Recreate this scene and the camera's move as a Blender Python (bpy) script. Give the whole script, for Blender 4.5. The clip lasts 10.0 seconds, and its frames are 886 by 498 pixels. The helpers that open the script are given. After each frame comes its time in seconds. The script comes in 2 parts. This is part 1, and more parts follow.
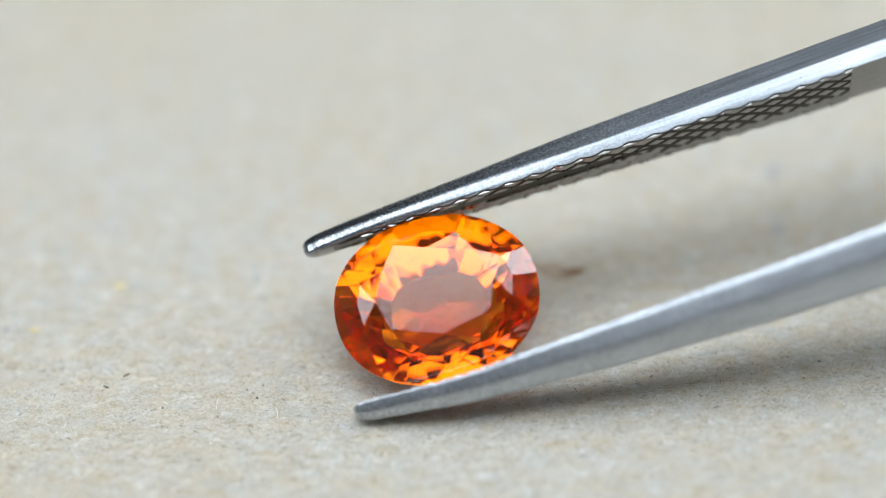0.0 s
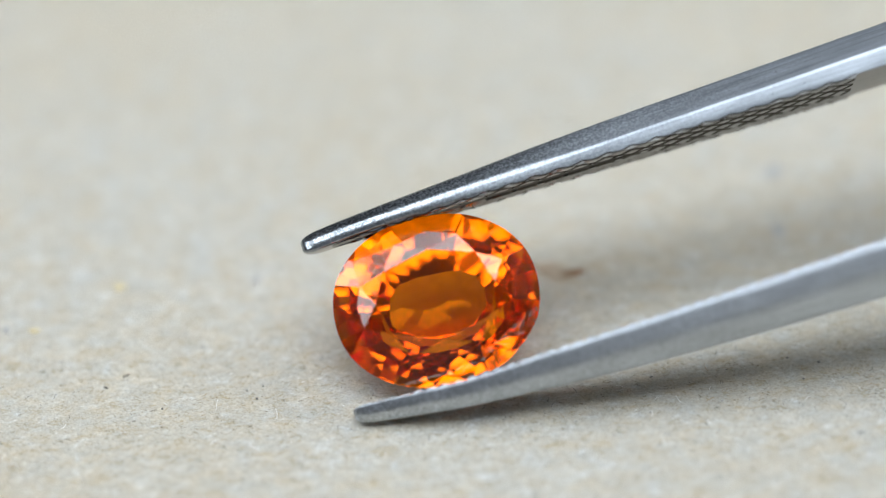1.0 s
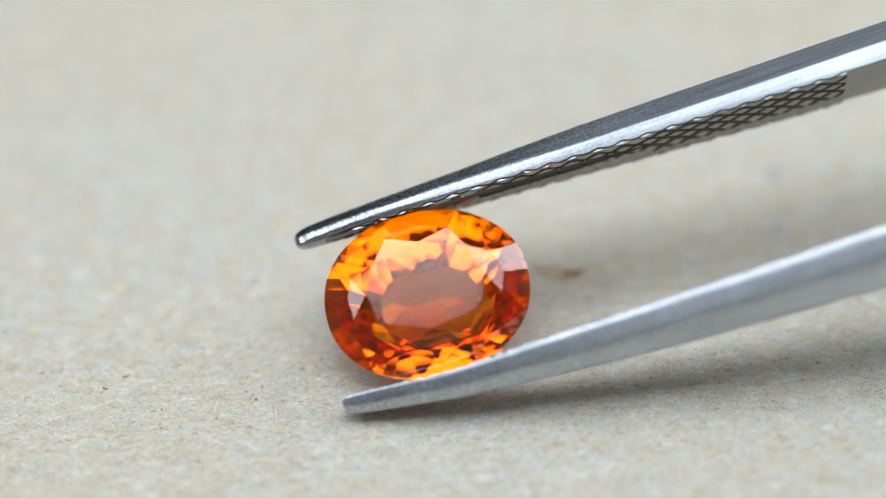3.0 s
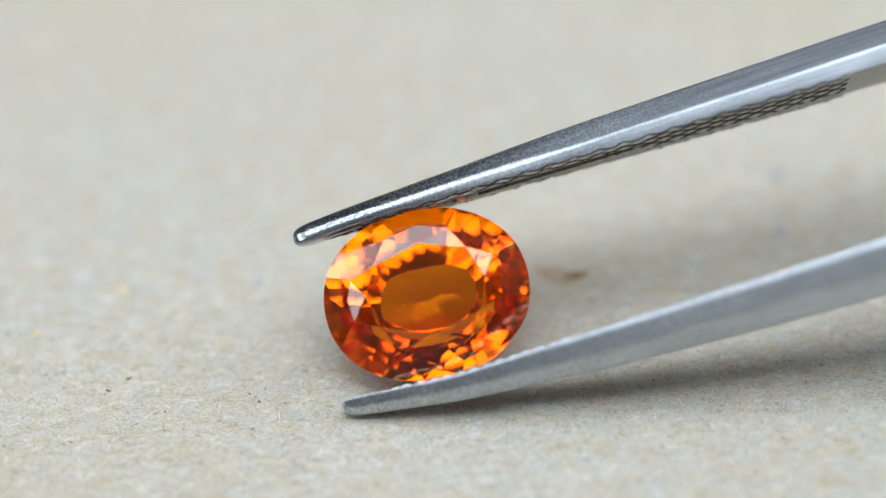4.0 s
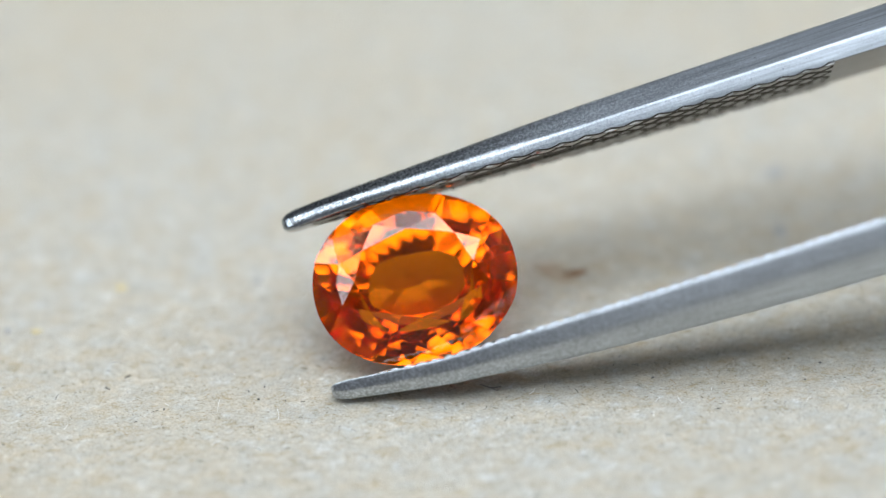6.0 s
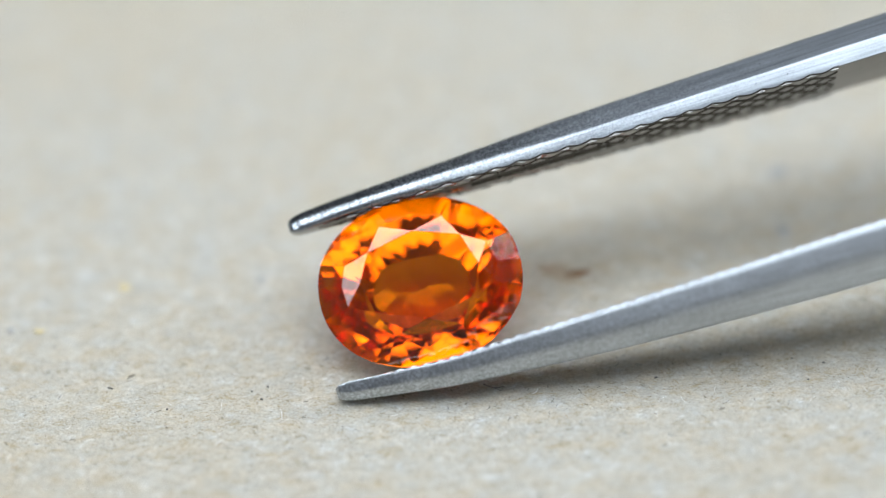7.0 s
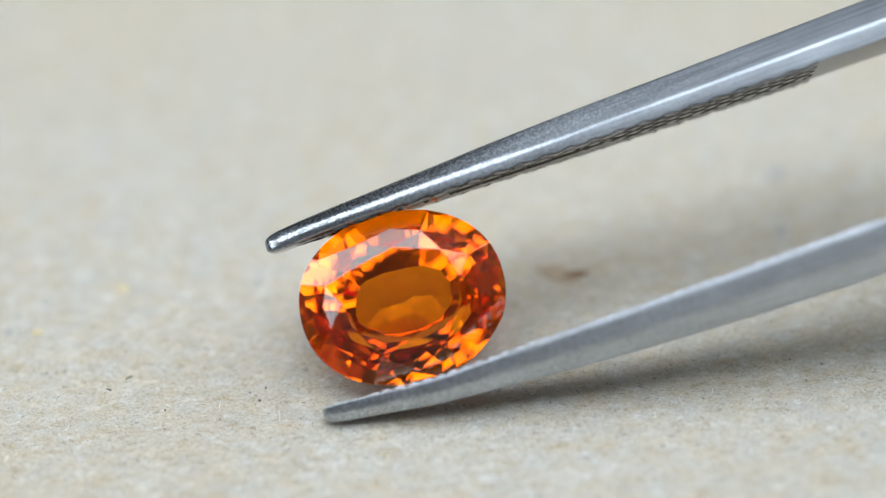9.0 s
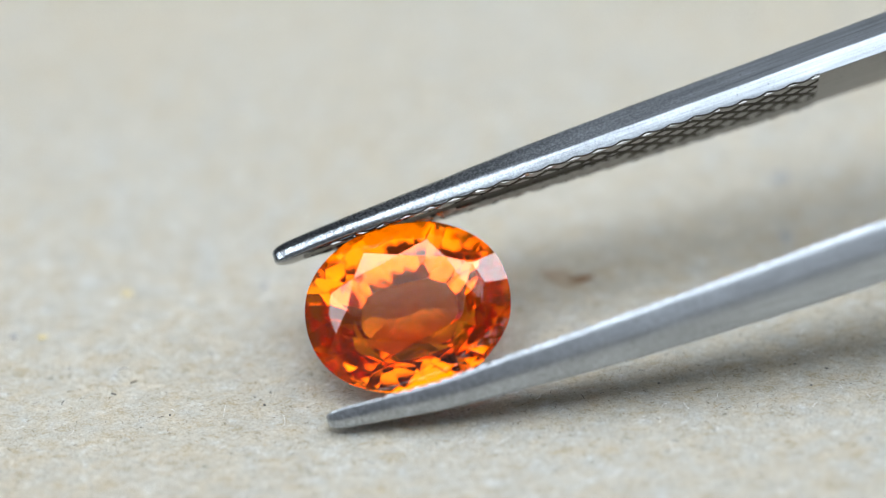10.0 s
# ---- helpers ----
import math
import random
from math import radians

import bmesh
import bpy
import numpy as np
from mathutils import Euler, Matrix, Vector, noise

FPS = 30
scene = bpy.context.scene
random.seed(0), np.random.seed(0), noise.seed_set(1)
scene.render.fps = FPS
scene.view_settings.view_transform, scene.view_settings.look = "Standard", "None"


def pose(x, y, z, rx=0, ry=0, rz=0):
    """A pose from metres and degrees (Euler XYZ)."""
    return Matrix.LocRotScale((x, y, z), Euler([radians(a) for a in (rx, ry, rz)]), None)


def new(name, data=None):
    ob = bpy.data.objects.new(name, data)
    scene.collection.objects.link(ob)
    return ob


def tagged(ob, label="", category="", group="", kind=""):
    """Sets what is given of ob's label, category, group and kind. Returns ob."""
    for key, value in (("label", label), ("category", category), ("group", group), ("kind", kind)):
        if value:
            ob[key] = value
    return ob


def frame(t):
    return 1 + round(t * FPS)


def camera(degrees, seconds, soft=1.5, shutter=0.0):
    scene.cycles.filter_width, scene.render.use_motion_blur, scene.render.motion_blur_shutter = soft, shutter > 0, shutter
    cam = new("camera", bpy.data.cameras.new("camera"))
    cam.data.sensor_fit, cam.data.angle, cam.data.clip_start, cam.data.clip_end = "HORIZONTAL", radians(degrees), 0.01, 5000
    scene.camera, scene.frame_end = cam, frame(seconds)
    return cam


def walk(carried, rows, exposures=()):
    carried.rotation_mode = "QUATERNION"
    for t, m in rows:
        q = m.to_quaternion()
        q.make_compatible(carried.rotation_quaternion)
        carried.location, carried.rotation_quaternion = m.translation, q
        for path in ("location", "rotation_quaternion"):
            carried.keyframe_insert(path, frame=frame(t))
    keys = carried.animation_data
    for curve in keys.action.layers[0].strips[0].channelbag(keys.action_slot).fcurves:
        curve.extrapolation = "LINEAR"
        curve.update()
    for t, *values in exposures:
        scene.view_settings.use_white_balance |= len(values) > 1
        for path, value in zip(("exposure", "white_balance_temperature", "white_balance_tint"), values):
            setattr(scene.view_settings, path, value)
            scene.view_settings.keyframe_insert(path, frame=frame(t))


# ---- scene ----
# One millimetre; the camera's tilt, lean, distance and aim above the paper.
MM = 0.001
TILT = 45.0
LEAN = 2.7
DIST = 103.4 * MM
AIM = Vector((0, 0, 4.044 * MM))
LENS = pose(0, 0, 0, 90 - TILT) @ pose(0, 0, 0, 0, 0, -LEAN)
RIGHT, UP, BACK = (LENS.to_3x3().col[i].copy() for i in range(3))

cam = camera(20.0, 10.0, soft=1.2)
cam.data.dof.use_dof = True
cam.data.dof.focus_distance = DIST - 0.3 * MM
cam.data.dof.aperture_fstop = 11.0

# Light bounces many times between the facets.
scene.cycles.max_bounces = 24
scene.cycles.glossy_bounces = 16
scene.cycles.transmission_bounces = 16

# Small sway of the camera: seconds, turn to the left, turn upwards (in hundredths of a degree).
SWAY = [
    (0.0, 0.0, 0.0), (0.5, -2.6, 0.0), (1.0, -0.6, 1.9), (1.5, 0.0, 3.9), (2.0, -2.6, 0.0), (2.5, -4.5, 0.9),
    (4.0, 5.2, 8.4), (4.5, 3.9, 5.8), (5.0, 8.4, -1.9), (5.5, 0.6, 3.2), (7.0, 10.3, 3.2), (7.5, 5.8, 3.9),
    (8.0, 8.4, 0.0), (8.5, 1.9, -7.1), (9.0, 5.8, 5.8), (9.5, 9.0, 9.0), (10.0, 16.8, 16.1),
]
eye = AIM + BACK * DIST
walk(cam, [(t, Matrix.Translation(eye) @ LENS @ pose(0, 0, 0, b / 100, a / 100, 0)) for t, a, b in SWAY])

# ---- light ----
world = bpy.data.worlds.new("world")
scene.world = world
world.use_nodes = True
wn = world.node_tree
sky = wn.nodes.new("ShaderNodeTexSky")
sky.sky_type, sky.sun_disc, sky.sun_elevation, sky.sun_rotation = "NISHITA", False, radians(60), radians(20)
wn.links.new(sky.outputs[0], wn.nodes["Background"].inputs[0])
wn.nodes["Background"].inputs[1].default_value = 0.1

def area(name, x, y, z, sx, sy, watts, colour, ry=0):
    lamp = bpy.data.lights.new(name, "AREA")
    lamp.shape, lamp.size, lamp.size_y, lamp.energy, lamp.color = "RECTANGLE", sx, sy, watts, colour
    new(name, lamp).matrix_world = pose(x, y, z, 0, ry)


# Unseen lamps: overhead source read from reflections, plus an added panel and side lamps.
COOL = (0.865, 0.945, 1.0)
area("overhead_soft_lamp", 0.0, 0.175, 1.30, 1.84, 0.95, 17.80, COOL)
# Brighter lamp added under the first to sharpen shadows and the table's reflection.
area("added_overhead_lamp", -0.10, 0.04, 1.28, 1.40, 0.64, 4.00, COOL)
# Side lamps added to fill the gem's flanks and the arms' shadows.
area("added_west_lamp", -1.0, -0.10, 0.925, 0.55, 1.20, 8.40, COOL, -90)
area("added_east_lamp", 1.0, 0.50, 0.85, 0.70, 0.60, 9.00, COOL, 90)


# ---- materials ----
def material(name):
    m = bpy.data.materials.new(name)
    m.use_nodes = True
    m.node_tree.nodes.clear()
    return m, m.node_tree


def node(tree, kind, **inputs):
    n = tree.nodes.new("ShaderNode" + kind)
    for key, value in inputs.items():
        k = int(key[1:]) if key[0] == "i" and key[1:].isdigit() else key.replace("_", " ")
        if hasattr(value, "is_output"):
            tree.links.new(value, n.inputs[k])
        else:
            n.inputs[k].default_value = value
    return n


def ramp(tree, fac, *stops):
    n = tree.nodes.new("ShaderNodeValToRGB")
    tree.links.new(fac, n.inputs[0])
    while len(n.color_ramp.elements) < len(stops):
        n.color_ramp.elements.new(0.5)
    for e, (at, c) in zip(n.color_ramp.elements, stops):
        e.position, e.color = at, (c, c, c, 1) if isinstance(c, (int, float)) else (*c, 1)
    return n.outputs[0]


def mix(tree, fac, a, b, blend="MIX"):
    n = tree.nodes.new("ShaderNodeMix")
    n.data_type, n.blend_type = "RGBA", blend
    for i, v in ((0, fac), (6, a), (7, b)):
        if hasattr(v, "is_output"):
            tree.links.new(v, n.inputs[i])
        else:
            n.inputs[i].default_value = v if i == 0 else (*v, 1)
    return n.outputs[2]


def finish(tree, shader):
    out = tree.nodes.new("ShaderNodeOutputMaterial")
    tree.links.new(shader, out.inputs[0])


def scaled(tree, sx, sy, sz):
    co = tree.nodes.new("ShaderNodeTexCoord")
    mp = node(tree, "Mapping", Vector=co.outputs["Object"], Scale=(sx, sy, sz))
    return mp.outputs[0]


def paper_material():
    m, t = material("grey_board")
    co = scaled(t, 1, 1, 1)
    fine = node(t, "TexNoise", Vector=co, Scale=11000.0, Detail=3.0, Roughness=0.65).outputs[0]
    fibre = node(t, "TexNoise", Vector=scaled(t, 3600, 5200, 3000), Scale=1.0, Detail=5.0, Roughness=0.72, Distortion=1.4).outputs[0]
    mid = node(t, "TexNoise", Vector=co, Scale=700.0, Detail=4.0, Roughness=0.6).outputs[0]
    hue = node(t, "TexNoise", Vector=scaled(t, 800, 1300, 1000), Scale=1.0, Detail=3.0, Roughness=0.6).outputs[0]
    broad = node(t, "TexNoise", Vector=co, Scale=70.0, Detail=2.0, Roughness=0.5).outputs[0]
    base = mix(t, ramp(t, broad, (0.35, 0.0), (0.65, 1.0)), (0.555, 0.511, 0.428), (0.55, 0.523, 0.462))
    base = mix(t, 1.0, base, ramp(t, mid, (0.3, 0.95), (0.7, 1.04)), "MULTIPLY")
    base = mix(t, 1.0, base, ramp(t, hue, (0.3, (1.02, 0.965, 0.88)), (0.5, (1.0, 1.0, 1.0)), (0.7, (0.96, 1.0, 1.06))), "MULTIPLY")
    patch = node(t, "TexNoise", Vector=scaled(t, 1100, 2100, 1500), Scale=1.0, Detail=4.0, Roughness=0.7, Distortion=0.8).outputs[0]
    base = mix(t, 1.0, base, ramp(t, patch, (0.30, (0.84, 0.76, 0.63)), (0.44, (0.98, 0.965, 0.94)), (0.56, (1.01, 1.01, 1.01)), (0.68, (1.16, 1.21, 1.31))), "MULTIPLY")
    grain = ramp(t, fibre, (0.29, (0.30, 0.27, 0.24)), (0.40, (0.86, 0.835, 0.79)), (0.56, (1.02, 1.02, 1.02)), (0.70, (1.15, 1.17, 1.20)))
    base = mix(t, 1.0, base, grain, "MULTIPLY")
    base = mix(t, 1.0, base, ramp(t, fine, (0.3, 0.88), (0.7, 1.10)), "MULTIPLY")
    height = mix(t, 0.4, fibre, fine)
    bump = node(t, "Bump", Strength=0.8, Distance=0.00012, Height=height)
    s = node(t, "BsdfPrincipled", Base_Color=base, Roughness=0.92, Normal=bump.outputs[0])
    s.inputs["Specular IOR Level"].default_value = 0.2
    finish(t, s.outputs[0])
    return m


def plain_material(name, colour, rough=0.8, metal=0.0, vary=0.12, scale=3.0):
    m, t = material(name)
    n = node(t, "TexNoise", Vector=scaled(t, 1, 1, 1), Scale=scale, Detail=4.0).outputs[0]
    c = mix(t, 1.0, colour, ramp(t, n, (0.3, 1 - vary), (0.7, 1 + vary)), "MULTIPLY")
    s = node(t, "BsdfPrincipled", Base_Color=c, Roughness=rough, Metallic=metal)
    finish(t, s.outputs[0])
    return m


def steel_material(name, colour, rough, brushed, patina=0.0, worn_smooth=0.3):
    m, t = material(name)
    brush = node(t, "TexNoise", Vector=scaled(t, 45, 5600, 7000), Scale=1.0, Detail=4.0, Roughness=0.65).outputs[0]
    speck = node(t, "TexNoise", Vector=scaled(t, 1, 1, 1), Scale=7000.0, Detail=3.0, Roughness=0.7).outputs[0]
    stain = node(t, "TexNoise", Vector=scaled(t, 1, 1, 1), Scale=8500.0, Detail=4.0, Roughness=0.75).outputs[0]
    cloud = node(t, "TexNoise", Vector=scaled(t, 1, 1, 1), Scale=900.0, Detail=3.0).outputs[0]
    base = mix(t, 1.0, colour, ramp(t, speck, (0.27, 0.35), (0.34, 1.0)), "MULTIPLY")
    base = mix(t, 1.0, base, ramp(t, brush, (0.3, 1 - 0.50 * brushed), (0.7, 1 + 0.16 * brushed)), "MULTIPLY")
    base = mix(t, 1.0, base, ramp(t, cloud, (0.3, 0.94), (0.7, 1.03)), "MULTIPLY")
    sand = node(t, "TexNoise", Vector=scaled(t, 1, 1, 1), Scale=13500.0, Detail=2.0, Roughness=0.6).outputs[0]
    base = mix(t, 1.0, base, ramp(t, sand, (0.34, 0.86), (0.44, 0.98), (0.58, 1.01), (0.68, (1.04, 1.05, 1.06))), "MULTIPLY")
    axes = node(t, "SeparateXYZ", Vector=scaled(t, 1000, 1000, 1000))
    along = axes.outputs[0]
    worn = node(t, "MapRange", Value=along, i1=-1.0, i2=19.0, i3=patina, i4=0.0).outputs[0]
    satin = node(t, "MapRange", Value=along, i1=-4.0, i2=9.0, i3=rough * worn_smooth, i4=rough).outputs[0]
    topside = node(t, "MapRange", Value=axes.outputs[2], i1=3.75, i2=4.25, i3=0.5, i4=1.0).outputs[0]
    under = node(t, "MapRange", Value=axes.outputs[2], i1=-4.35, i2=-3.85, i3=0.0, i4=0.45).outputs[0]
    lower = node(t, "Math", i0=axes.outputs[2], i1=0.0)
    lower.operation = "LESS_THAN"
    nose = node(t, "MapRange", Value=along, i1=-4.0, i2=-2.5, i3=0.0, i4=1.0).outputs[0]
    rim = node(t, "Math", i0=under, i1=lower.outputs[0])
    rim.operation = "MULTIPLY"
    rim = node(t, "Math", i0=rim.outputs[0], i1=nose)
    rim.operation = "MULTIPLY"
    edge = node(t, "Math", i0=topside, i1=rim.outputs[0])
    edge.operation = "MAXIMUM"
    marks = node(t, "Math", i0=worn, i1=edge.outputs[0])
    marks.operation = "MULTIPLY"
    blotch = node(t, "Math", i0=marks.outputs[0], i1=ramp(t, stain, (0.46, 0.85), (0.56, 0.0)))
    blotch.operation = "MULTIPLY"
    base = mix(t, blotch.outputs[0], base, (0.06, 0.06, 0.063))
    h = mix(t, 0.45, brush, sand)
    relief = node(t, "MapRange", Value=along, i1=-4.0, i2=9.0, i3=brushed * 0.12, i4=brushed * 0.5).outputs[0]
    bump = node(t, "Bump", Strength=relief, Distance=0.00002, Height=h)
    s = node(t, "BsdfPrincipled", Base_Color=base, Roughness=satin, Metallic=1.0, Normal=bump.outputs[0])
    finish(t, s.outputs[0])
    return m


def gem_material():
    m, t = material("orange_sapphire")
    inside = node(t, "BsdfRefraction", Color=(1.0, 0.50, 0.001, 1), Roughness=0.0, IOR=1.77)
    f = node(t, "Fresnel", IOR=1.77).outputs[0]
    tint = ramp(t, f, (0.0, (1.0, 1.0, 1.0)), (0.9, (1.0, 1.0, 1.0)), (1.0, (1.0, 0.70, 0.04)))
    gloss = node(t, "BsdfGlossy", Color=tint, Roughness=0.0)
    # A trace of matte orange stands in for inner glow in dark facets.
    inner_glow = node(t, "BsdfDiffuse", Color=(1.0, 0.22, 0.001, 1))
    body = node(t, "MixShader", Fac=0.01, i1=inside.outputs[0], i2=inner_glow.outputs[0])
    s = node(t, "MixShader", Fac=f, i1=body.outputs[0], i2=gloss.outputs[0])
    finish(t, s.outputs[0])
    return m


PAPER = paper_material()
# Unseen wall and ceiling tones, set for what the facets and steel reflect.
GREY_WALL = plain_material("grey_wall_paint", (0.12, 0.12, 0.125), vary=0.1)
SOUTH_WALL = plain_material("mid_grey_wall_paint", (0.20, 0.20, 0.208), vary=0.1)
CEILING = plain_material("ceiling_paint", (0.2, 0.2, 0.2), vary=0.05)
BOARD = plain_material("desk_board", (0.16, 0.11, 0.07), 0.6)
POLISHED = steel_material("polished_steel_rim", (0.44, 0.46, 0.48), 0.46, 0.3)
# One steel for both arms; the lower copy's paler tone paints in reflected light.
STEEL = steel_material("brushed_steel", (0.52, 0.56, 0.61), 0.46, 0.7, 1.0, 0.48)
LIT_SATIN = steel_material("lit_satin_steel", (0.65, 0.69, 0.74), 0.54, 0.4, 1.0, 0.6)
# Inner faces and pads, darker than the outer steel.
INSIDE = steel_material("darker_inner_steel", (0.46, 0.45, 0.44), 0.42, 0.3)
# Groove dirt with the grooves' shade painted in; also darkens the upper rim.
GRIME_SHADE = steel_material("grimy_shaded_steel", (0.13, 0.12, 0.105), 0.55, 0.3)
GEM = gem_material()


# ---- building ----
def mesh_object(name, verts, faces, mats, parent=None, slots=None, angle=35.0):
    me = bpy.data.meshes.new(name)
    me.from_pydata([tuple(v) for v in verts], [], faces)
    for mt in mats:
        me.materials.append(mt)
    if slots is not None:
        me.polygons.foreach_set("material_index", slots)
    bm = bmesh.new()
    bm.from_mesh(me)
    bmesh.ops.recalc_face_normals(bm, faces=bm.faces)
    bm.to_mesh(me)
    bm.free()
    if angle:
        me.polygons.foreach_set("use_smooth", [True] * len(me.polygons))
        me.set_sharp_from_angle(angle=radians(angle))
    me.update()
    ob = new(name, me)
    if parent:
        ob.parent = parent
    return ob


def box(name, lo, hi, mat):
    (x0, y0, z0), (x1, y1, z1) = lo, hi
    v = [(x, y, z) for z in (z0, z1) for y in (y0, y1) for x in (x0, x1)]
    f = [(0, 1, 3, 2), (4, 6, 7, 5), (0, 4, 5, 1), (1, 5, 7, 3), (3, 7, 6, 2), (2, 6, 4, 0)]
    return mesh_object(name, v, f, [mat], angle=0)


# ---- unseen room, added to shape the light: desk, walls, ceiling with a lamp opening ----
S, NORTH = 1.0, 1.25
tagged(box("desk", (-S, -S, -0.042), (S, NORTH, -0.0008), BOARD), "plain brown desk board under the grey sheet", "desk", kind="structure")
for nm, lo, hi in (("wall_north", (-S, NORTH, -0.04), (S, NORTH + 0.1, 1.4)), ("wall_south", (-S, -S - 0.1, -0.04), (S, -S, 1.4))):
    paler = nm == "wall_south"
    tagged(box(nm, lo, hi, SOUTH_WALL if paler else GREY_WALL), "unseen mid-grey wall toned for the reflections" if paler else "unseen grey wall toned for the reflections", "wall", kind="structure")


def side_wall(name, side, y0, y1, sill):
    """An unseen wall with one wide opening left for its added lamp."""
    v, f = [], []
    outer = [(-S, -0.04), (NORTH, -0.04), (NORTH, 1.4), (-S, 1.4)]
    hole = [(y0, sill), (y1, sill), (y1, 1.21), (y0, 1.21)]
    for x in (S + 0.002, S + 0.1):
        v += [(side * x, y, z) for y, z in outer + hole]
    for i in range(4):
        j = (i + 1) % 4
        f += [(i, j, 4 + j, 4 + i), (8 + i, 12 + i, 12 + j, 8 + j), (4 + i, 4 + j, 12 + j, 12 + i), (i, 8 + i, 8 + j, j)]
    tagged(mesh_object(name, v, f, [GREY_WALL], angle=0), "unseen grey wall with an opening for an added lamp", "wall", kind="structure")


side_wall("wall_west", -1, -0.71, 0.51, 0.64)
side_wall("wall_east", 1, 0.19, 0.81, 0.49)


def ceiling():
    v, f = [], []
    outer = [(-S, -S), (S, -S), (S, NORTH), (-S, NORTH)]
    inner = [(-0.95, -0.32), (0.95, -0.32), (0.95, 0.68), (-0.95, 0.68)]
    for z in (1.33, 1.4):
        v += [(x, y, z) for x, y in outer + inner]
    for i in range(4):
        j = (i + 1) % 4
        f += [(i, j, 4 + j, 4 + i), (8 + i, 12 + i, 12 + j, 8 + j), (4 + i, 4 + j, 12 + j, 12 + i), (i, 8 + i, 8 + j, j)]
    tagged(mesh_object("ceiling", v, f, [CEILING], angle=0), "unseen plain ceiling with an opening for the overhead lamps", "ceiling", kind="structure")


ceiling()


# ---- the grey board sheet ----
def board_sheet():
    n, sx, sy = 120, 0.30, 0.25
    v, f = [], []
    for j in range(n + 1):
        for i in range(n + 1):
            x, y = (i / n - 0.5) * 2, (j / n - 0.5) * 2
            x, y = sx * (0.25 * x + 0.75 * x ** 3), sy * (0.25 * y + 0.75 * y ** 3)
            z = 0.00006 * noise.noise((x * 260, y * 260, 0.3))
            v.append((x, y, z))
    for j in range(n):
        for i in range(n):
            a = j * (n + 1) + i
            f.append((a, a + 1, a + n + 2, a + n + 1))
    top = len(v)
    rim = [i for i in range(n + 1)] + [j * (n + 1) + n for j in range(1, n + 1)] + [n * (n + 1) + i for i in range(n - 1, -1, -1)] + [j * (n + 1) for j in range(n - 1, 0, -1)]
    v += [(v[i][0], v[i][1], -0.0008) for i in rim]
    for k in range(len(rim)):
        l = (k + 1) % len(rim)
        f.append((rim[l], rim[k], top + k, top + l))
    f.append(tuple(top + k for k in range(len(rim))))
    return tagged(mesh_object("board_sheet", v, f, [PAPER], angle=60), "rough grey-beige recycled board with short fibres", "paper sheet")


board_sheet()


def fibres(name, label, count, mat, radius, seed, longest):
    """Loose short fibres lying on the board, as one heap of thin strands."""
    rnd = random.Random(seed)
    v, f = [], []
    for _ in range(count):
        x, y = rnd.uniform(-24, 24), rnd.uniform(-13, 16)
        a, bend, length, r = rnd.uniform(0, 6.28), rnd.uniform(-1.4, 1.4), rnd.uniform(0.2, 1.0) ** 2 * longest, radius * rnd.uniform(0.6, 1.3)
        rise = rnd.uniform(0.0, 0.04)
        start = len(v)
        for k in range(5):
            for c in range(3):
                q = c * 2.094
                v.append(((x - math.sin(a) * r * math.cos(q)) * MM, (y + math.cos(a) * r * math.cos(q)) * MM,
                          (0.035 + r * math.sin(q) + rise * math.sin(k / 4 * 3.14)) * MM))
            x, y, a = x + math.cos(a) * length / 4, y + math.sin(a) * length / 4, a + bend / 4
        for k in range(4):
            for c in range(3):
                d = (c + 1) % 3
                f.append((start + 3 * k + c, start + 3 * k + d, start + 3 * k + 3 + d, start + 3 * k + 3 + c))
    ob = mesh_object(name, v, f, [mat], angle=80)
    return tagged(ob, label, "fibres", kind="stuff")


fibres("dark_fibres", "short dark fibres lying loose on the board", 900, plain_material("dark_fibre", (0.06, 0.057, 0.055)), 0.011, 5, 0.34)
fibres("brown_fibres", "short brown fibres lying loose on the board", 420, plain_material("brown_fibre", (0.40, 0.29, 0.17)), 0.010, 6, 0.5)
fibres("pale_fibres", "fine pale fibres lying loose on the board", 450, plain_material("pale_fibre", (0.80, 0.79, 0.77)), 0.014, 7, 0.7)


def fleck(name, label, x, y, lx, ly, angle, mat, seed):
    """A thin, ragged flake pressed into the board."""
    rnd = random.Random(seed)
    n, v = 18, []
    jag = [rnd.uniform(0.7, 1.15) for _ in range(n)]
    for ring, (k, z) in enumerate(((1.0, -0.03), (0.93, 0.045), (0.55, 0.06))):
        for i in range(n):
            q = 6.2832 * i / n
            px, py = lx * k * jag[i] * math.cos(q), ly * k * jag[i] * math.sin(q)
            v.append((px * MM, py * MM, z * MM))
    f = [(r * n + i, r * n + (i + 1) % n, (r + 1) * n + (i + 1) % n, (r + 1) * n + i) for r in range(2) for i in range(n)]
    f += [tuple(2 * n + i for i in range(n)), tuple(range(n))]
    ob = mesh_object(name, v, f, [mat], angle=60)
    ob.matrix_world = pose(x * MM, y * MM, 0, 0, 0, angle)
    return tagged(ob, label, "fleck", group="flecks in the board")


BROWN_FLECK = plain_material("brown_fleck", (0.23, 0.125, 0.06), scale=2500.0, vary=0.3)
GREY_FLECK = plain_material("grey_fleck", (0.38, 0.37, 0.36), scale=2500.0, vary=0.3)
YELLOW_FLECK = plain_material("yellow_fleck", (0.68, 0.56, 0.30), scale=2500.0, vary=0.3)
fleck("brown_fleck", "small brown bark flake pressed into the board", 5.36, 2.24, 0.82, 0.24, 8, BROWN_FLECK, 1)
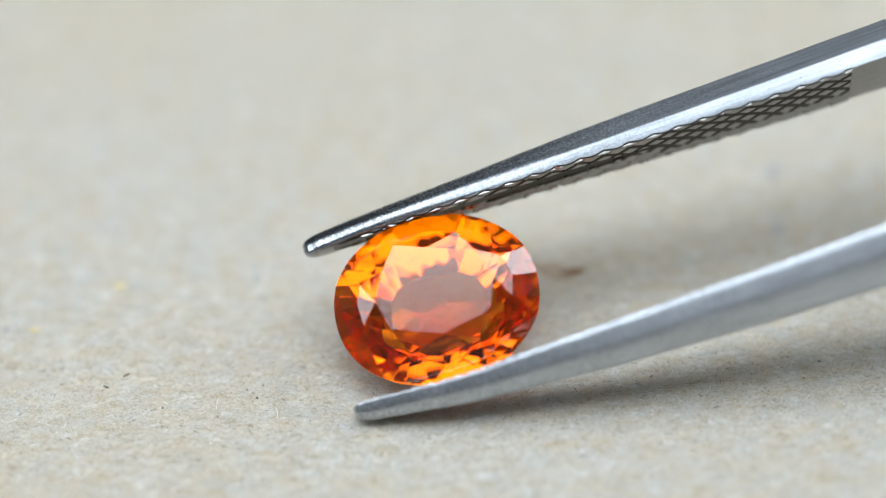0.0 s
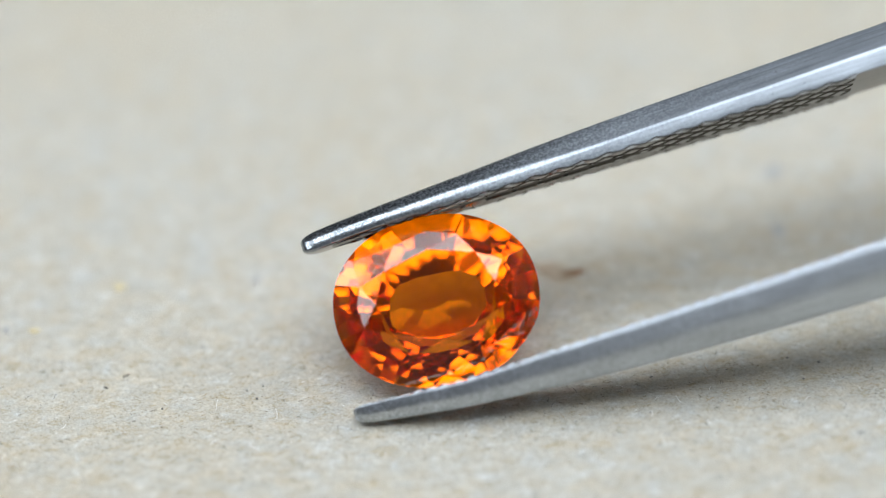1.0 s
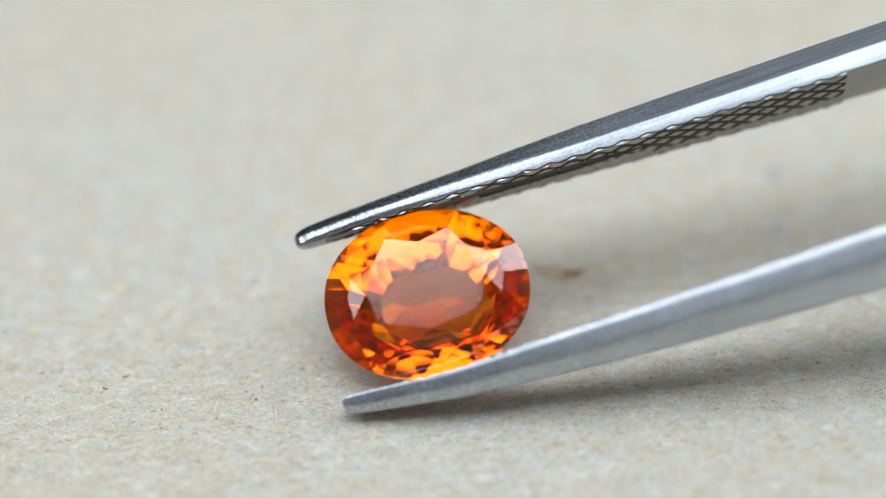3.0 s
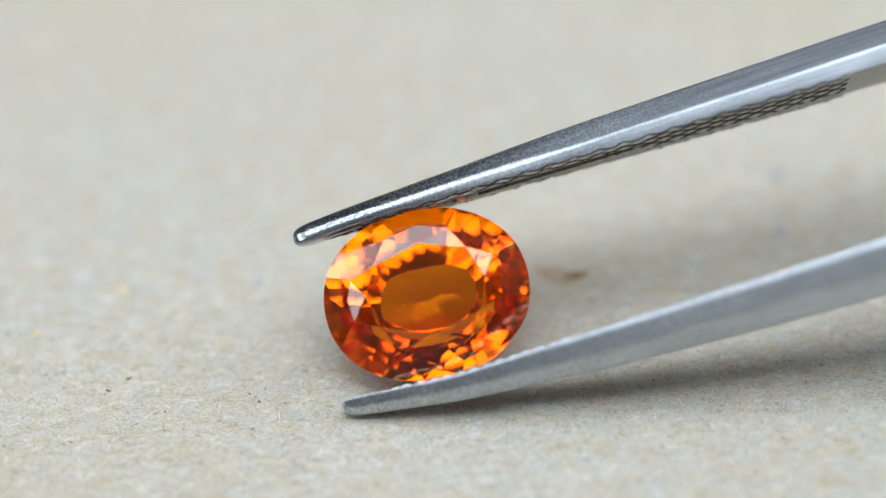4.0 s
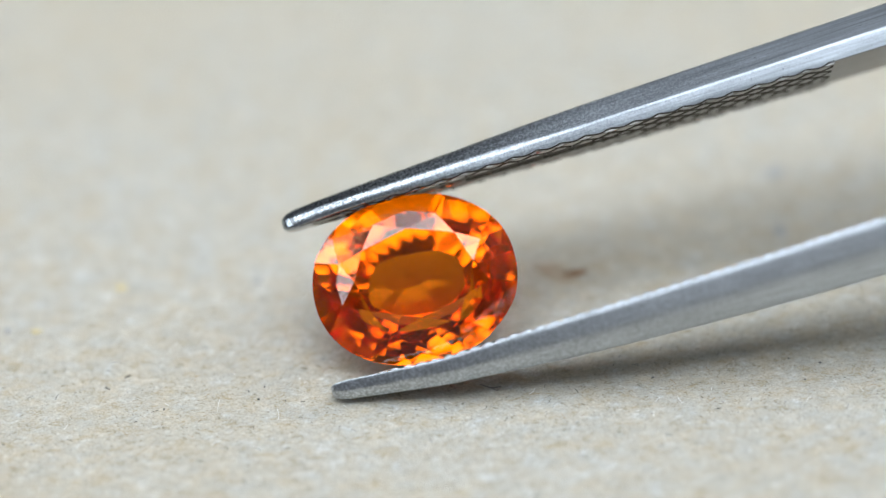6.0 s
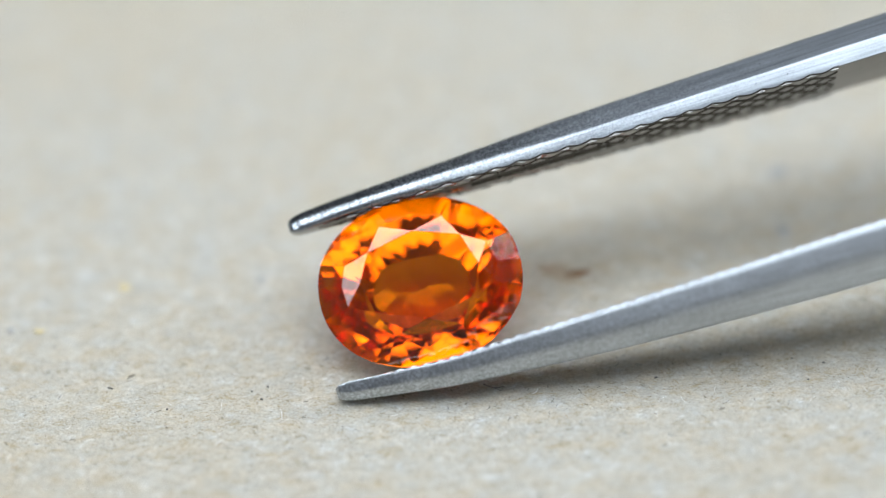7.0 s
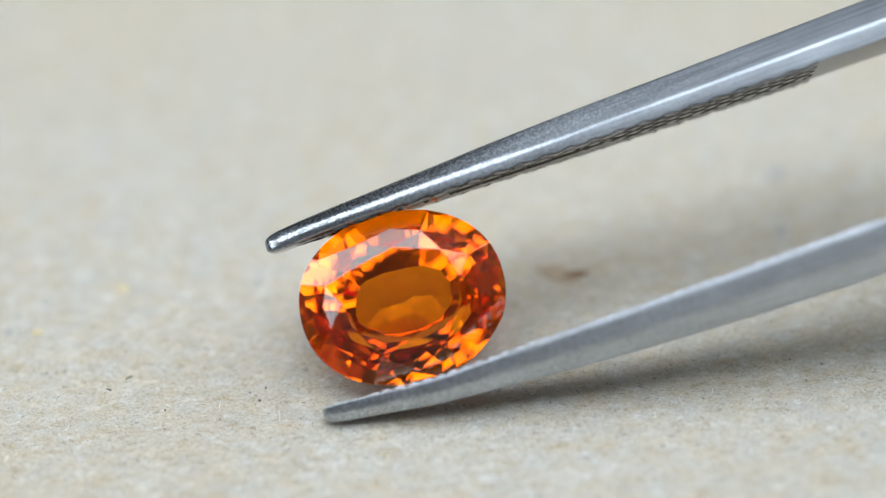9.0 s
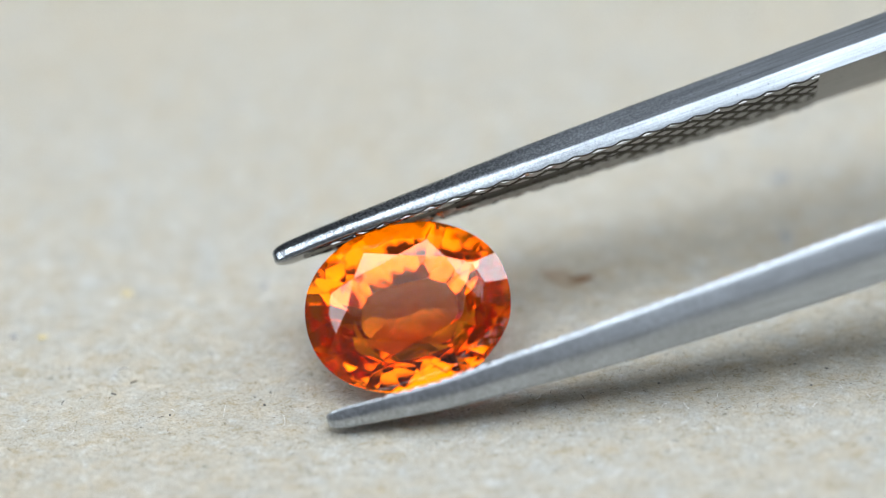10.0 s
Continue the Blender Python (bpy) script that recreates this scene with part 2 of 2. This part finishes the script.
fleck("brown_fleck", "pale tan smear beside the brown flake", 4.70, 2.48, 1.0, 0.5, -20, plain_material("tan_fleck", (0.42, 0.33, 0.235), scale=2500.0), 2)
fleck("grey_fleck", "round grey speck in the board", 14.91, 7.99, 0.46, 0.48, 0, GREY_FLECK, 3)
fleck("grey_fleck", "round grey speck in the board", 14.63, 4.25, 0.34, 0.36, 0, GREY_FLECK, 4)
fleck("grey_fleck", "round grey speck in the board", -8.04, 2.72, 0.19, 0.20, 30, GREY_FLECK, 5)
fleck("grey_fleck", "small grey speck in the board", -18.65, 0.48, 0.15, 0.20, 0, GREY_FLECK, 6)
fleck("yellow_fleck", "small yellow fleck in the board", -13.99, 2.71, 0.32, 0.22, 0, YELLOW_FLECK, 7)
fleck("yellow_fleck", "small yellow fleck in the board", -17.44, 0.34, 0.28, 0.15, 0, YELLOW_FLECK, 8)
# Two specks laid on the board in place of dust on the sensor.
fleck("grey_fleck", "dark grey speck standing in for dust on the sensor", -20.54, 20.91, 0.28, 0.38, 0, GREY_FLECK, 9)
fleck("grey_fleck", "faint grey speck standing in for dust on the sensor", -9.66, 14.81, 0.14, 0.14, 0, GREY_FLECK, 10)


# Small dark specks in the board: place, half sizes, turn.
DARK_SPECK = plain_material("dark_speck", (0.19, 0.18, 0.17), scale=2500.0)
SPECKS = [
    (14.02, -3.23, 0.060, 0.036, 10), (15.28, -3.55, 0.078, 0.036, -15), (14.54, -4.43, 0.042, 0.030, 0), (8.32, -3.94, 0.072, 0.030, 20),
    (-7.93, -4.10, 0.054, 0.036, -30), (-7.69, -3.43, 0.036, 0.042, 0), (-8.34, -3.64, 0.030, 0.036, 0), (-11.81, -4.41, 0.036, 0.036, 0),
    (-13.40, -2.50, 0.156, 0.020, 28), (-14.21, -3.11, 0.132, 0.020, -20),
]
for k, (x, y, lx, ly, turn) in enumerate(SPECKS):
    fleck("dark_speck", "tiny dark speck in the board", x, y, lx, ly, turn, DARK_SPECK, 20 + k)


def forked_fibre():
    """One dark, forked plant fibre lying on the board."""
    v, f = [], []
    for path in ([(1.20, -3.88), (1.36, -3.98), (1.62, -4.10), (1.86, -4.26), (1.98, -4.27)], [(1.62, -4.10), (1.80, -4.12), (2.06, -4.06)]):
        start = len(v)
        for k, (x, y) in enumerate(path):
            r = 0.030 - 0.004 * k
            for c in range(4):
                q = c * math.pi / 2
                v.append((x * MM, (y + r * math.cos(q)) * MM, (0.05 + r * math.sin(q)) * MM))
        for k in range(len(path) - 1):
            for c in range(4):
                d = (c + 1) % 4
                f.append((start + 4 * k + c, start + 4 * k + d, start + 4 * k + 4 + d, start + 4 * k + 4 + c))
    return tagged(mesh_object("forked_fibre", v, f, [DARK_SPECK], angle=80), "thin dark forked fibre lying on the board", "fibre")


forked_fibre()


# ---- tweezers: X along the arms from the tips, Y away from the table facet, Z from the lower arm to the upper ----
def between(u, table):
    """The table's value at u, along a smooth curve through its points."""
    n = len(table)

    def slope(i):
        (a, va), (b, vb) = table[max(0, i - 1)], table[min(n - 1, i + 1)]
        return (vb - va) / (b - a)

    for i in range(n - 1):
        (a, va), (b, vb) = table[i], table[i + 1]
        if u <= b:
            s, d = max(0.0, (u - a) / (b - a)), b - a
            return (va * (1 + 2 * s) * (1 - s) ** 2 + vb * s * s * (3 - 2 * s)
                    + slope(i) * d * s * (1 - s) ** 2 - slope(i + 1) * d * s * s * (1 - s))
    return table[-1][1]


WIDTH = [(-4.7, 0.8), (-4.0, 0.95), (0, 1.55), (6, 2.15), (12, 2.75), (19, 3.35), (30, 4.3), (55, 7.0), (80, 8.0), (110, 7.5), (118, 7.0)]
HEIGHT = [(-4.7, 0.80), (-4.0, 0.86), (0, 1.04), (6, 1.38), (12, 1.65), (19, 1.92), (30, 2.1), (55, 1.9), (80, 1.6), (118, 1.5)]
LOW_HEIGHT = [(-4.7, 0.68), (-4.0, 0.75), (-2, 0.86), (0, 0.98), (3, 1.22), (6, 1.45), (12, 1.73), (19, 1.95), (30, 2.1), (55, 1.9), (80, 1.6), (118, 1.5)]
UPPER = [(-4.7, 3.50), (-2, 3.59), (3, 3.57), (10, 3.44), (19, 3.28), (28, 3.35), (40, 4.0), (65, 6.2), (90, 4.2), (112, 0.05), (118, 0.02)]
LOWER = [(-4.7, 3.08), (-2, 3.38), (0, 3.57), (3, 3.60), (12, 3.68), (19, 3.68), (28, 3.7), (40, 4.1), (65, 6.2), (90, 4.2), (112, 0.05), (118, 0.02)]


def aside(u, side):
    """The lower arm stands slightly askew of the upper one."""
    return 0.0 if side > 0 else -0.045 * (u + 4.4) * max(0.0, 1 - max(0.0, u - 19) / 60)


def broad(u, side):
    """The upper arm reaches further back than it does forward."""
    return 0.40 * max(0.0, min(1.0, (u + 4.2) / 6.0)) if side > 0 else 0.0


def tuck(u):
    """How far the inner edges are worn round towards the tips."""
    s = max(0.0, min(1.0, (u + 4.7) / 10.0))
    return 0.20 * (1 - s * s * (3 - 2 * s))


def inner(u, side):
    return between(u, UPPER if side > 0 else LOWER)


def rounded(points, radius, steps):
    out, n = [], len(points)
    for i in range(n):
        p, a, b = Vector(points[i]), Vector(points[i - 1]), Vector(points[(i + 1) % n])
        r = min(radius[i], (a - p).length * 0.45, (b - p).length * 0.45)
        p0, p1 = p + (a - p).normalized() * r, p + (b - p).normalized() * r
        for k in range(steps + 1):
            s = k / steps
            out.append(p0 * (1 - s) ** 2 + p * 2 * s * (1 - s) + p1 * s * s)
    return out


def arm(side, parent):
    stations = [-4.7 + 0.12 * i for i in range(7)] + [-3.7 + 0.3 * i for i in range(76)] + [19.5 + 1.5 * i for i in range(66)]
    verts, faces, rings, slots = [], [], [], []
    for u in stations:
        w, h, z0 = between(u, WIDTH) / 2, between(u, HEIGHT if side > 0 else LOW_HEIGHT), inner(u, side)
        tip = min(1.0, max(0.0, (u + 4.7) / 0.75))
        blunt_tip = 0.52 if side > 0 else 0.50
        k = blunt_tip + (1 - blunt_tip) * math.sqrt(1 - (1 - tip) ** 2)
        blunt = max(0.0, min(1.0, (u + 4.7) / 14.0))
        blunt = blunt * blunt * (3 - 2 * blunt)
        side_h, flat = h * (0.46 - 0.085 * blunt), w * (0.42 - 0.06 * blunt)
        side_h *= 1 - 0.2 * max(0.0, 1 - abs(u - 7) / 12)
        back = broad(u, side)
        pts = [(-w * k, 0.0), (w * k + back, 0.0), (w * k + back, side_h), (flat * k + back, h), (-flat * k, h), (-w * k, side_h)]
        mid = h * 0.5
        r = h * (0.48 - 0.42 * blunt)
        edge = 0.03 + 1.3 * tuck(u)
        soft = [edge, edge, r, r * 1.5, r * 1.5, r]
        if side < 0:
            hip, knee, sole = (w * k, h * 0.13), (w * k * 0.80, h * 0.63), (w * k * 0.12, h)
            pts = pts[:2] + [hip, knee, sole] + [(-y, z) for y, z in (sole, knee, hip)]
            soft = [edge * 0.6, edge * 0.6, h * 0.10, h * 0.24, h * 0.3, h * 0.3, h * 0.24, h * 0.10]
        pts = [(y, mid + (z - mid) * k) for y, z in pts]
        ring = rounded(pts, soft, 6)
        rings.append(len(verts))
        n = len(ring)
        verts += [(u * MM, (y + aside(u, side)) * MM, side * (z0 + z) * MM) for y, z in ring]
    for a, b in zip(rings, rings[1:]):
        for i in range(n):
            j = (i + 1) % n
            faces.append((a + i, a + j, b + j, b + i))
            slots.append(1 if i == 6 else 0)
    slots += [0, 0]
    faces += [tuple(rings[0] + i for i in range(n)), tuple(rings[-1] + i for i in range(n))]
    return mesh_object("arm", verts, faces, [STEEL if side > 0 else LIT_SATIN, INSIDE], parent, slots, angle=50)


def clipped(poly, axis, limit, sign):
    out = []
    for a, b in zip(poly, poly[1:] + poly[:1]):
        da, db = sign * (limit - a[axis]), sign * (limit - b[axis])
        if da >= 0:
            out.append(a)
        if da * db < 0:
            s = da / (da - db)
            out.append((a[0] + (b[0] - a[0]) * s, a[1] + (b[1] - a[1]) * s))
    return out


def grip(side, parent):
    """Knurled pads cut into the inner face, dirt and groove shade in one dark tone."""
    verts, faces, slots = [], [], []
    first, last = -3.5, 18.9

    def lift(u, y, h):
        y += broad(u, side) * max(0.0, y) / (between(u, WIDTH) / 2)
        verts.append((u * MM, (y + aside(u, side)) * MM, side * (inner(u, side) - h) * MM))
        return len(verts) - 1

    us = [first + (last - first) * i / 60 for i in range(61)]
    prev = None
    for u in us:
        w = max(0.1, between(u, WIDTH) / 2 - tuck(u) - 0.16)
        row = (lift(u, -w, 0.006), lift(u, w, 0.006))
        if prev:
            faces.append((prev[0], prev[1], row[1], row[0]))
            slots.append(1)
        prev = row
    du, dv = 0.56, 0.42
    i, u = 0, first
    while u < last + du:
        w = between(min(u, last), WIDTH) / 2 - tuck(u) - 0.06
        channel = 0.30 * max(0.0, min(1.0, (10.5 - u) / 3.0))
        for j in range(-6, 7):
            y = (2 * j + (i % 2)) * dv
            bands = [(-w, -channel), (channel, w)] if channel > 0.02 else [(-w, w)]
            for lo, hi in bands:
                low = [(u - du * 0.95, y), (u, y - dv * 0.95), (u + du * 0.95, y), (u, y + dv * 0.95)]
                for axis, limit, sign in ((0, last, 1), (0, first, -1), (1, hi, 1), (1, lo, -1)):
                    low = clipped(low, axis, limit, sign)
                if len(low) < 3:
                    continue
                c = Vector((sum(p[0] for p in low) / len(low), sum(p[1] for p in low) / len(low)))
                high = []
                for p in low:
                    q = c + (Vector(p) - c) * random.uniform(0.6, 0.68)
                    high.append((q.x, p[1] if abs(p[1]) > w - 0.005 else q.y))
                a = [lift(*p, 0.004) for p in low]
                rise = max(0.1, min(1.0, (u - first) / 1.6))
                b = [lift(*p, rise * random.uniform(0.08, 0.1)) for p in high]
                m = len(a)
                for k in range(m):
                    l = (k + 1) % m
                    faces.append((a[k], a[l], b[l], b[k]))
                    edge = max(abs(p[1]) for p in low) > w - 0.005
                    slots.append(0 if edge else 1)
                faces.append(tuple(b))
                slots.append(0)
        u += du
        i += 1
    # Each long edge is a rim, scalloped where the grooves run out.
    for hand in (1, -1):
        prev, count = None, 640
        for i in range(count + 1):
            u = first + (last - first) * i / count
            w = between(u, WIDTH) / 2 - tuck(u)
            fade = min(1.0, (u - first) / 1.5, (last - u) / 0.4)
            crest = 0.005 + (0.095 if side > 0 else 0.105) * fade * (0.5 - 0.5 * math.cos(2 * math.pi * u / (1.04 if side > 0 else 0.56))) ** 0.6
            if side < 0 and hand < 0:
                crest -= 0.14 * max(0.0, 1 - abs(u - 12.35) / 0.1) + 0.09 * max(0.0, 1 - abs(u - 12.95) / 0.1)
            prof = [(w + 0.004, -0.16)] + [(w - 0.046 + 0.05 * math.cos(q), crest - 0.05 + 0.05 * math.sin(q)) for q in (0.0, 0.52, 1.05, 1.57, 2.09, 2.62)] + [(w - 0.15, -0.01)]
            row = [lift(u, hand * y, h) for y, h in prof]
            if prev:
                for k in range(len(row) - 1):
                    faces.append((prev[k], prev[k + 1], row[k + 1], row[k]))
                    # The upper rim is painted the dark tone, as shade, to hold no glint.
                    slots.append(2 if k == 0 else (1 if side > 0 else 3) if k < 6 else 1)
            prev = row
    return mesh_object("grip", verts, faces, [INSIDE, GRIME_SHADE, STEEL if side > 0 else LIT_SATIN, POLISHED], parent, slots, angle=40)


def tweezers():
    top = tagged(new("tweezers"), "brushed steel tweezers with knurled tips holding an orange gem", "tweezers")
    for side in (1, -1):
        a = arm(side, top)
        grip(side, a)
    return top


# ---- the gem: table facet towards -Y ----
def gem():
    """A hand-cut oval: brilliant crown, girdle and step-cut pavilion, every facet one plane cut off an oval prism."""
    A, B, TURN, TWIST = 4.24, 3.52, 2.0, radians(-6)
    rnd = random.Random(11)

    def at(deg, r, y):
        q = radians(deg + TURN)
        full = (abs(math.cos(q)) ** 2.15 + abs(math.sin(q)) ** 2.15) ** (-1 / 2.15)
        x, z = A * r * full * math.cos(q), B * r * full * math.sin(q)
        x, z = x * math.cos(TWIST) - z * math.sin(TWIST), x * math.sin(TWIST) + z * math.cos(TWIST)
        return Vector((x - 0.11, y, z + 0.08))

    bm = bmesh.new()
    n, rings = 128, []
    for y in (-1.6, 3.0):
        rings.append([bm.verts.new(at(360 * k / n, 1.0, y)) for k in range(n)])
    for k in range(n):
        l = (k + 1) % n
        bm.faces.new((rings[0][k], rings[0][l], rings[1][l], rings[1][k]))
    bm.faces.new(rings[0])
    bm.faces.new(rings[1][::-1])
    part_of = bm.faces.layers.int.new("part")
    for f in bm.faces:
        f[part_of] = 2

    def cut(points, kind):
        a, b, c = points
        no = (b - a).cross(c - a).normalized()
        if no.dot(a - Vector((0, 0.3, 0))) < 0:
            no = -no
        out = bmesh.ops.bisect_plane(bm, geom=bm.verts[:] + bm.edges[:] + bm.faces[:], dist=1e-5, plane_co=a, plane_no=no, clear_outer=True)
        rim = [e for e in out["geom_cut"] if isinstance(e, bmesh.types.BMEdge)]
        if len(rim) > 2:
            for f in bmesh.ops.edgenet_fill(bm, edges=rim)["faces"]:
                f[part_of] = kind

    # Crown: table, then around it stars, kites and pairs of girdle facets.
    TABLE = (2.7, 41.5, 88.0, 138.0, 174.0, 214.0, 271.0, 325.0)
    REACH = (0.594, 0.605, 0.560, 0.586, 0.572, 0.560, 0.505, 0.590)
    flat = [at(q - TURN, r, -0.94) for q, r in zip(TABLE, REACH)]
    tips = []
    for k in range(8):
        a, b = TABLE[k], TABLE[(k + 1) % 8] + (360 if k == 7 else 0)
        tips.append((a + b) / 2 - TURN)
    star = [at(q, 0.70 if 5 <= k <= 6 else 0.745, -0.735) for k, q in enumerate(tips)]
    cut(flat[0:5:2], 0)
    for k in range(8):
        cut((flat[k], star[k], flat[(k + 1) % 8]), 1)
        cut((flat[k], star[k - 1], star[k]), 1)
        mid, q0, q1 = tips[k], TABLE[k] - TURN, TABLE[(k + 1) % 8] - TURN + (360 if k == 7 else 0)
        for q in (q0, q1):
            cut((star[k], at(q, 1.0, -0.09), at((mid * 0.85 + q * 0.15), 1.0, -0.12)), 1)
    # Pavilion: rows of steps of one slope each, flatter row by row, down to a short keel.
    inset, depth = 0.0, 0.10
    for width, slope, count in ((0.57, 49.4, 32), (0.58, 48.0, 26), (0.52, 46.1, 26), (0.51, 44.8, 22), (1.32, 15.7, 14)):
        for k in range(count):
            q = 360 * (k + 0.5) / count + rnd.uniform(-2.5, 2.5)
            edge = at(q, 1.0, 0)
            along = (at(q + 0.5, 1.0, 0) - at(q - 0.5, 1.0, 0)).normalized()
            inward = Vector((-along.z, 0, along.x))
            if inward.dot(edge) > 0:
                inward = -inward
            p = edge + inward * inset + Vector((0, depth + rnd.uniform(-0.02, 0.02), 0))
            tan = math.tan(radians(slope + rnd.uniform(-2.4, 2.4)))
            cut((p, p + along, p + inward + Vector((0, tan, 0))), 3)
        inset, depth = inset + width, depth + width * math.tan(radians(slope))
    cut((Vector((0, 2.80, 0)), Vector((1, 2.80, 0)), Vector((0, 2.80, 1))), 3)

    top = tagged(new("oval_gem"), "oval faceted transparent orange sapphire held in tweezers", "gemstone")
    bmesh.ops.recalc_face_normals(bm, faces=bm.faces)
    for kind, name in enumerate(("table_facet", "crown", "girdle", "pavilion")):
        slot, faces = {}, []
        for f in bm.faces:
            if f[part_of] != kind:
                continue
            for v in f.verts:
                slot.setdefault(v, len(slot))
            faces.append(tuple(slot[v] for v in f.verts))
        verts = [tuple(v.co * MM) for v in slot]
        me = bpy.data.meshes.new(name)
        me.from_pydata(verts, [], faces)
        me.materials.append(GEM)
        new(name, me).parent = top
    bm.free()
    return top


TWEEZERS = tweezers()
STONE = gem()

# Seconds; the stone's centre right, up and towards the camera from the aim (mm); lean, swing and roll of the arms (degrees).
HELD = [
    (0, -0.130, -2.094, 0.571, 18.50, -0.70, 17.50),
    (0.2, -0.130, -2.124, 0.583, 18.60, -0.30, 15.90),
    (0.3, -0.150, -2.083, 0.626, 18.50, -0.00, 13.70),
    (0.5, -0.180, -2.070, 0.798, 18.60, -0.10, 11.40),
    (1, -0.130, -2.101, 0.809, 18.00, 0.10, 11.00),
    (1.5, -0.110, -2.100, 0.817, 18.10, -0.10, 11.20),
    (2, -0.190, -2.069, 1.046, 18.40, -0.60, 8.30),
    (2.2, -0.130, -2.121, 0.836, 18.30, -0.50, 11.80),
    (2.5, -0.190, -2.121, 0.575, 18.00, -0.30, 15.60),
    (2.7, -0.450, -1.850, 0.329, 17.30, -0.50, 20.20),
    (3.8, -0.529, -1.808, 1.184, 17.50, -2.30, 2.30),
    (4, -0.631, -1.742, 0.555, 17.20, -1.40, 10.20),
    (4.2, -0.642, -1.716, 0.235, 17.00, -1.30, 13.90),
    (4.5, -0.620, -1.841, 0.290, 17.00, -0.70, 17.50),
    (4.7, -0.934, -1.767, 0.223, 16.80, 0.10, 22.80),
    (4.8, -1.076, -1.710, 0.161, 16.70, -0.10, 24.60),
    (5, -1.312, -1.383, -0.169, 16.00, -0.80, 26.40),
    (5.2, -0.995, -1.256, -0.292, 16.20, 0.10, 23.50),
    (5.5, -0.983, -1.304, -0.287, 17.10, 0.30, 15.40),
    (5.7, -1.100, -1.210, -0.111, 17.20, -0.30, 10.60),
    (7, -0.991, -1.341, -0.265, 16.80, 0.90, 14.00),
    (7.5, -1.249, -1.269, -0.233, 18.70, 1.60, 10.90),
    (7.8, -0.919, -1.189, 0.222, 18.80, -0.20, 5.80),
    (8, -0.120, -0.290, -0.780, 19.30, -0.10, 8.10),
    (8.2, 0.200, -0.480, -0.955, 18.80, 0.20, 13.70),
    (8.3, -0.702, -0.863, -0.644, 19.00, 0.00, 14.40),
    (8.5, -1.843, -1.893, 0.285, 18.90, 1.40, 17.40),
    (8.7, -1.352, -2.223, 0.652, 19.30, 0.90, 14.10),
    (9, -1.630, -1.910, 0.881, 19.40, 0.10, 7.40),
    (9.2, -1.379, -2.109, 1.160, 19.70, 0.50, 6.20),
    (9.5, -1.551, -1.981, 0.396, 18.90, 1.40, 18.50),
    (10, -1.614, -2.106, 0.492, 18.90, 1.60, 15.90),
]


def held(x, y, w, lean, swing, roll):
    view_axes = Matrix((RIGHT, UP, BACK)).transposed().to_4x4()
    turn = Matrix.Rotation(radians(lean), 4, "Z") @ Matrix.Rotation(radians(swing), 4, "Y") @ Matrix.Rotation(radians(-90 - roll), 4, "X")
    spot = AIM + (RIGHT * x + UP * y + BACK * w) * MM
    return Matrix.Translation(spot) @ view_axes @ turn


def motions():
    rows = [(r[0], held(*r[1:])) for r in HELD]
    walk(TWEEZERS, rows)
    walk(STONE, rows)


motions()
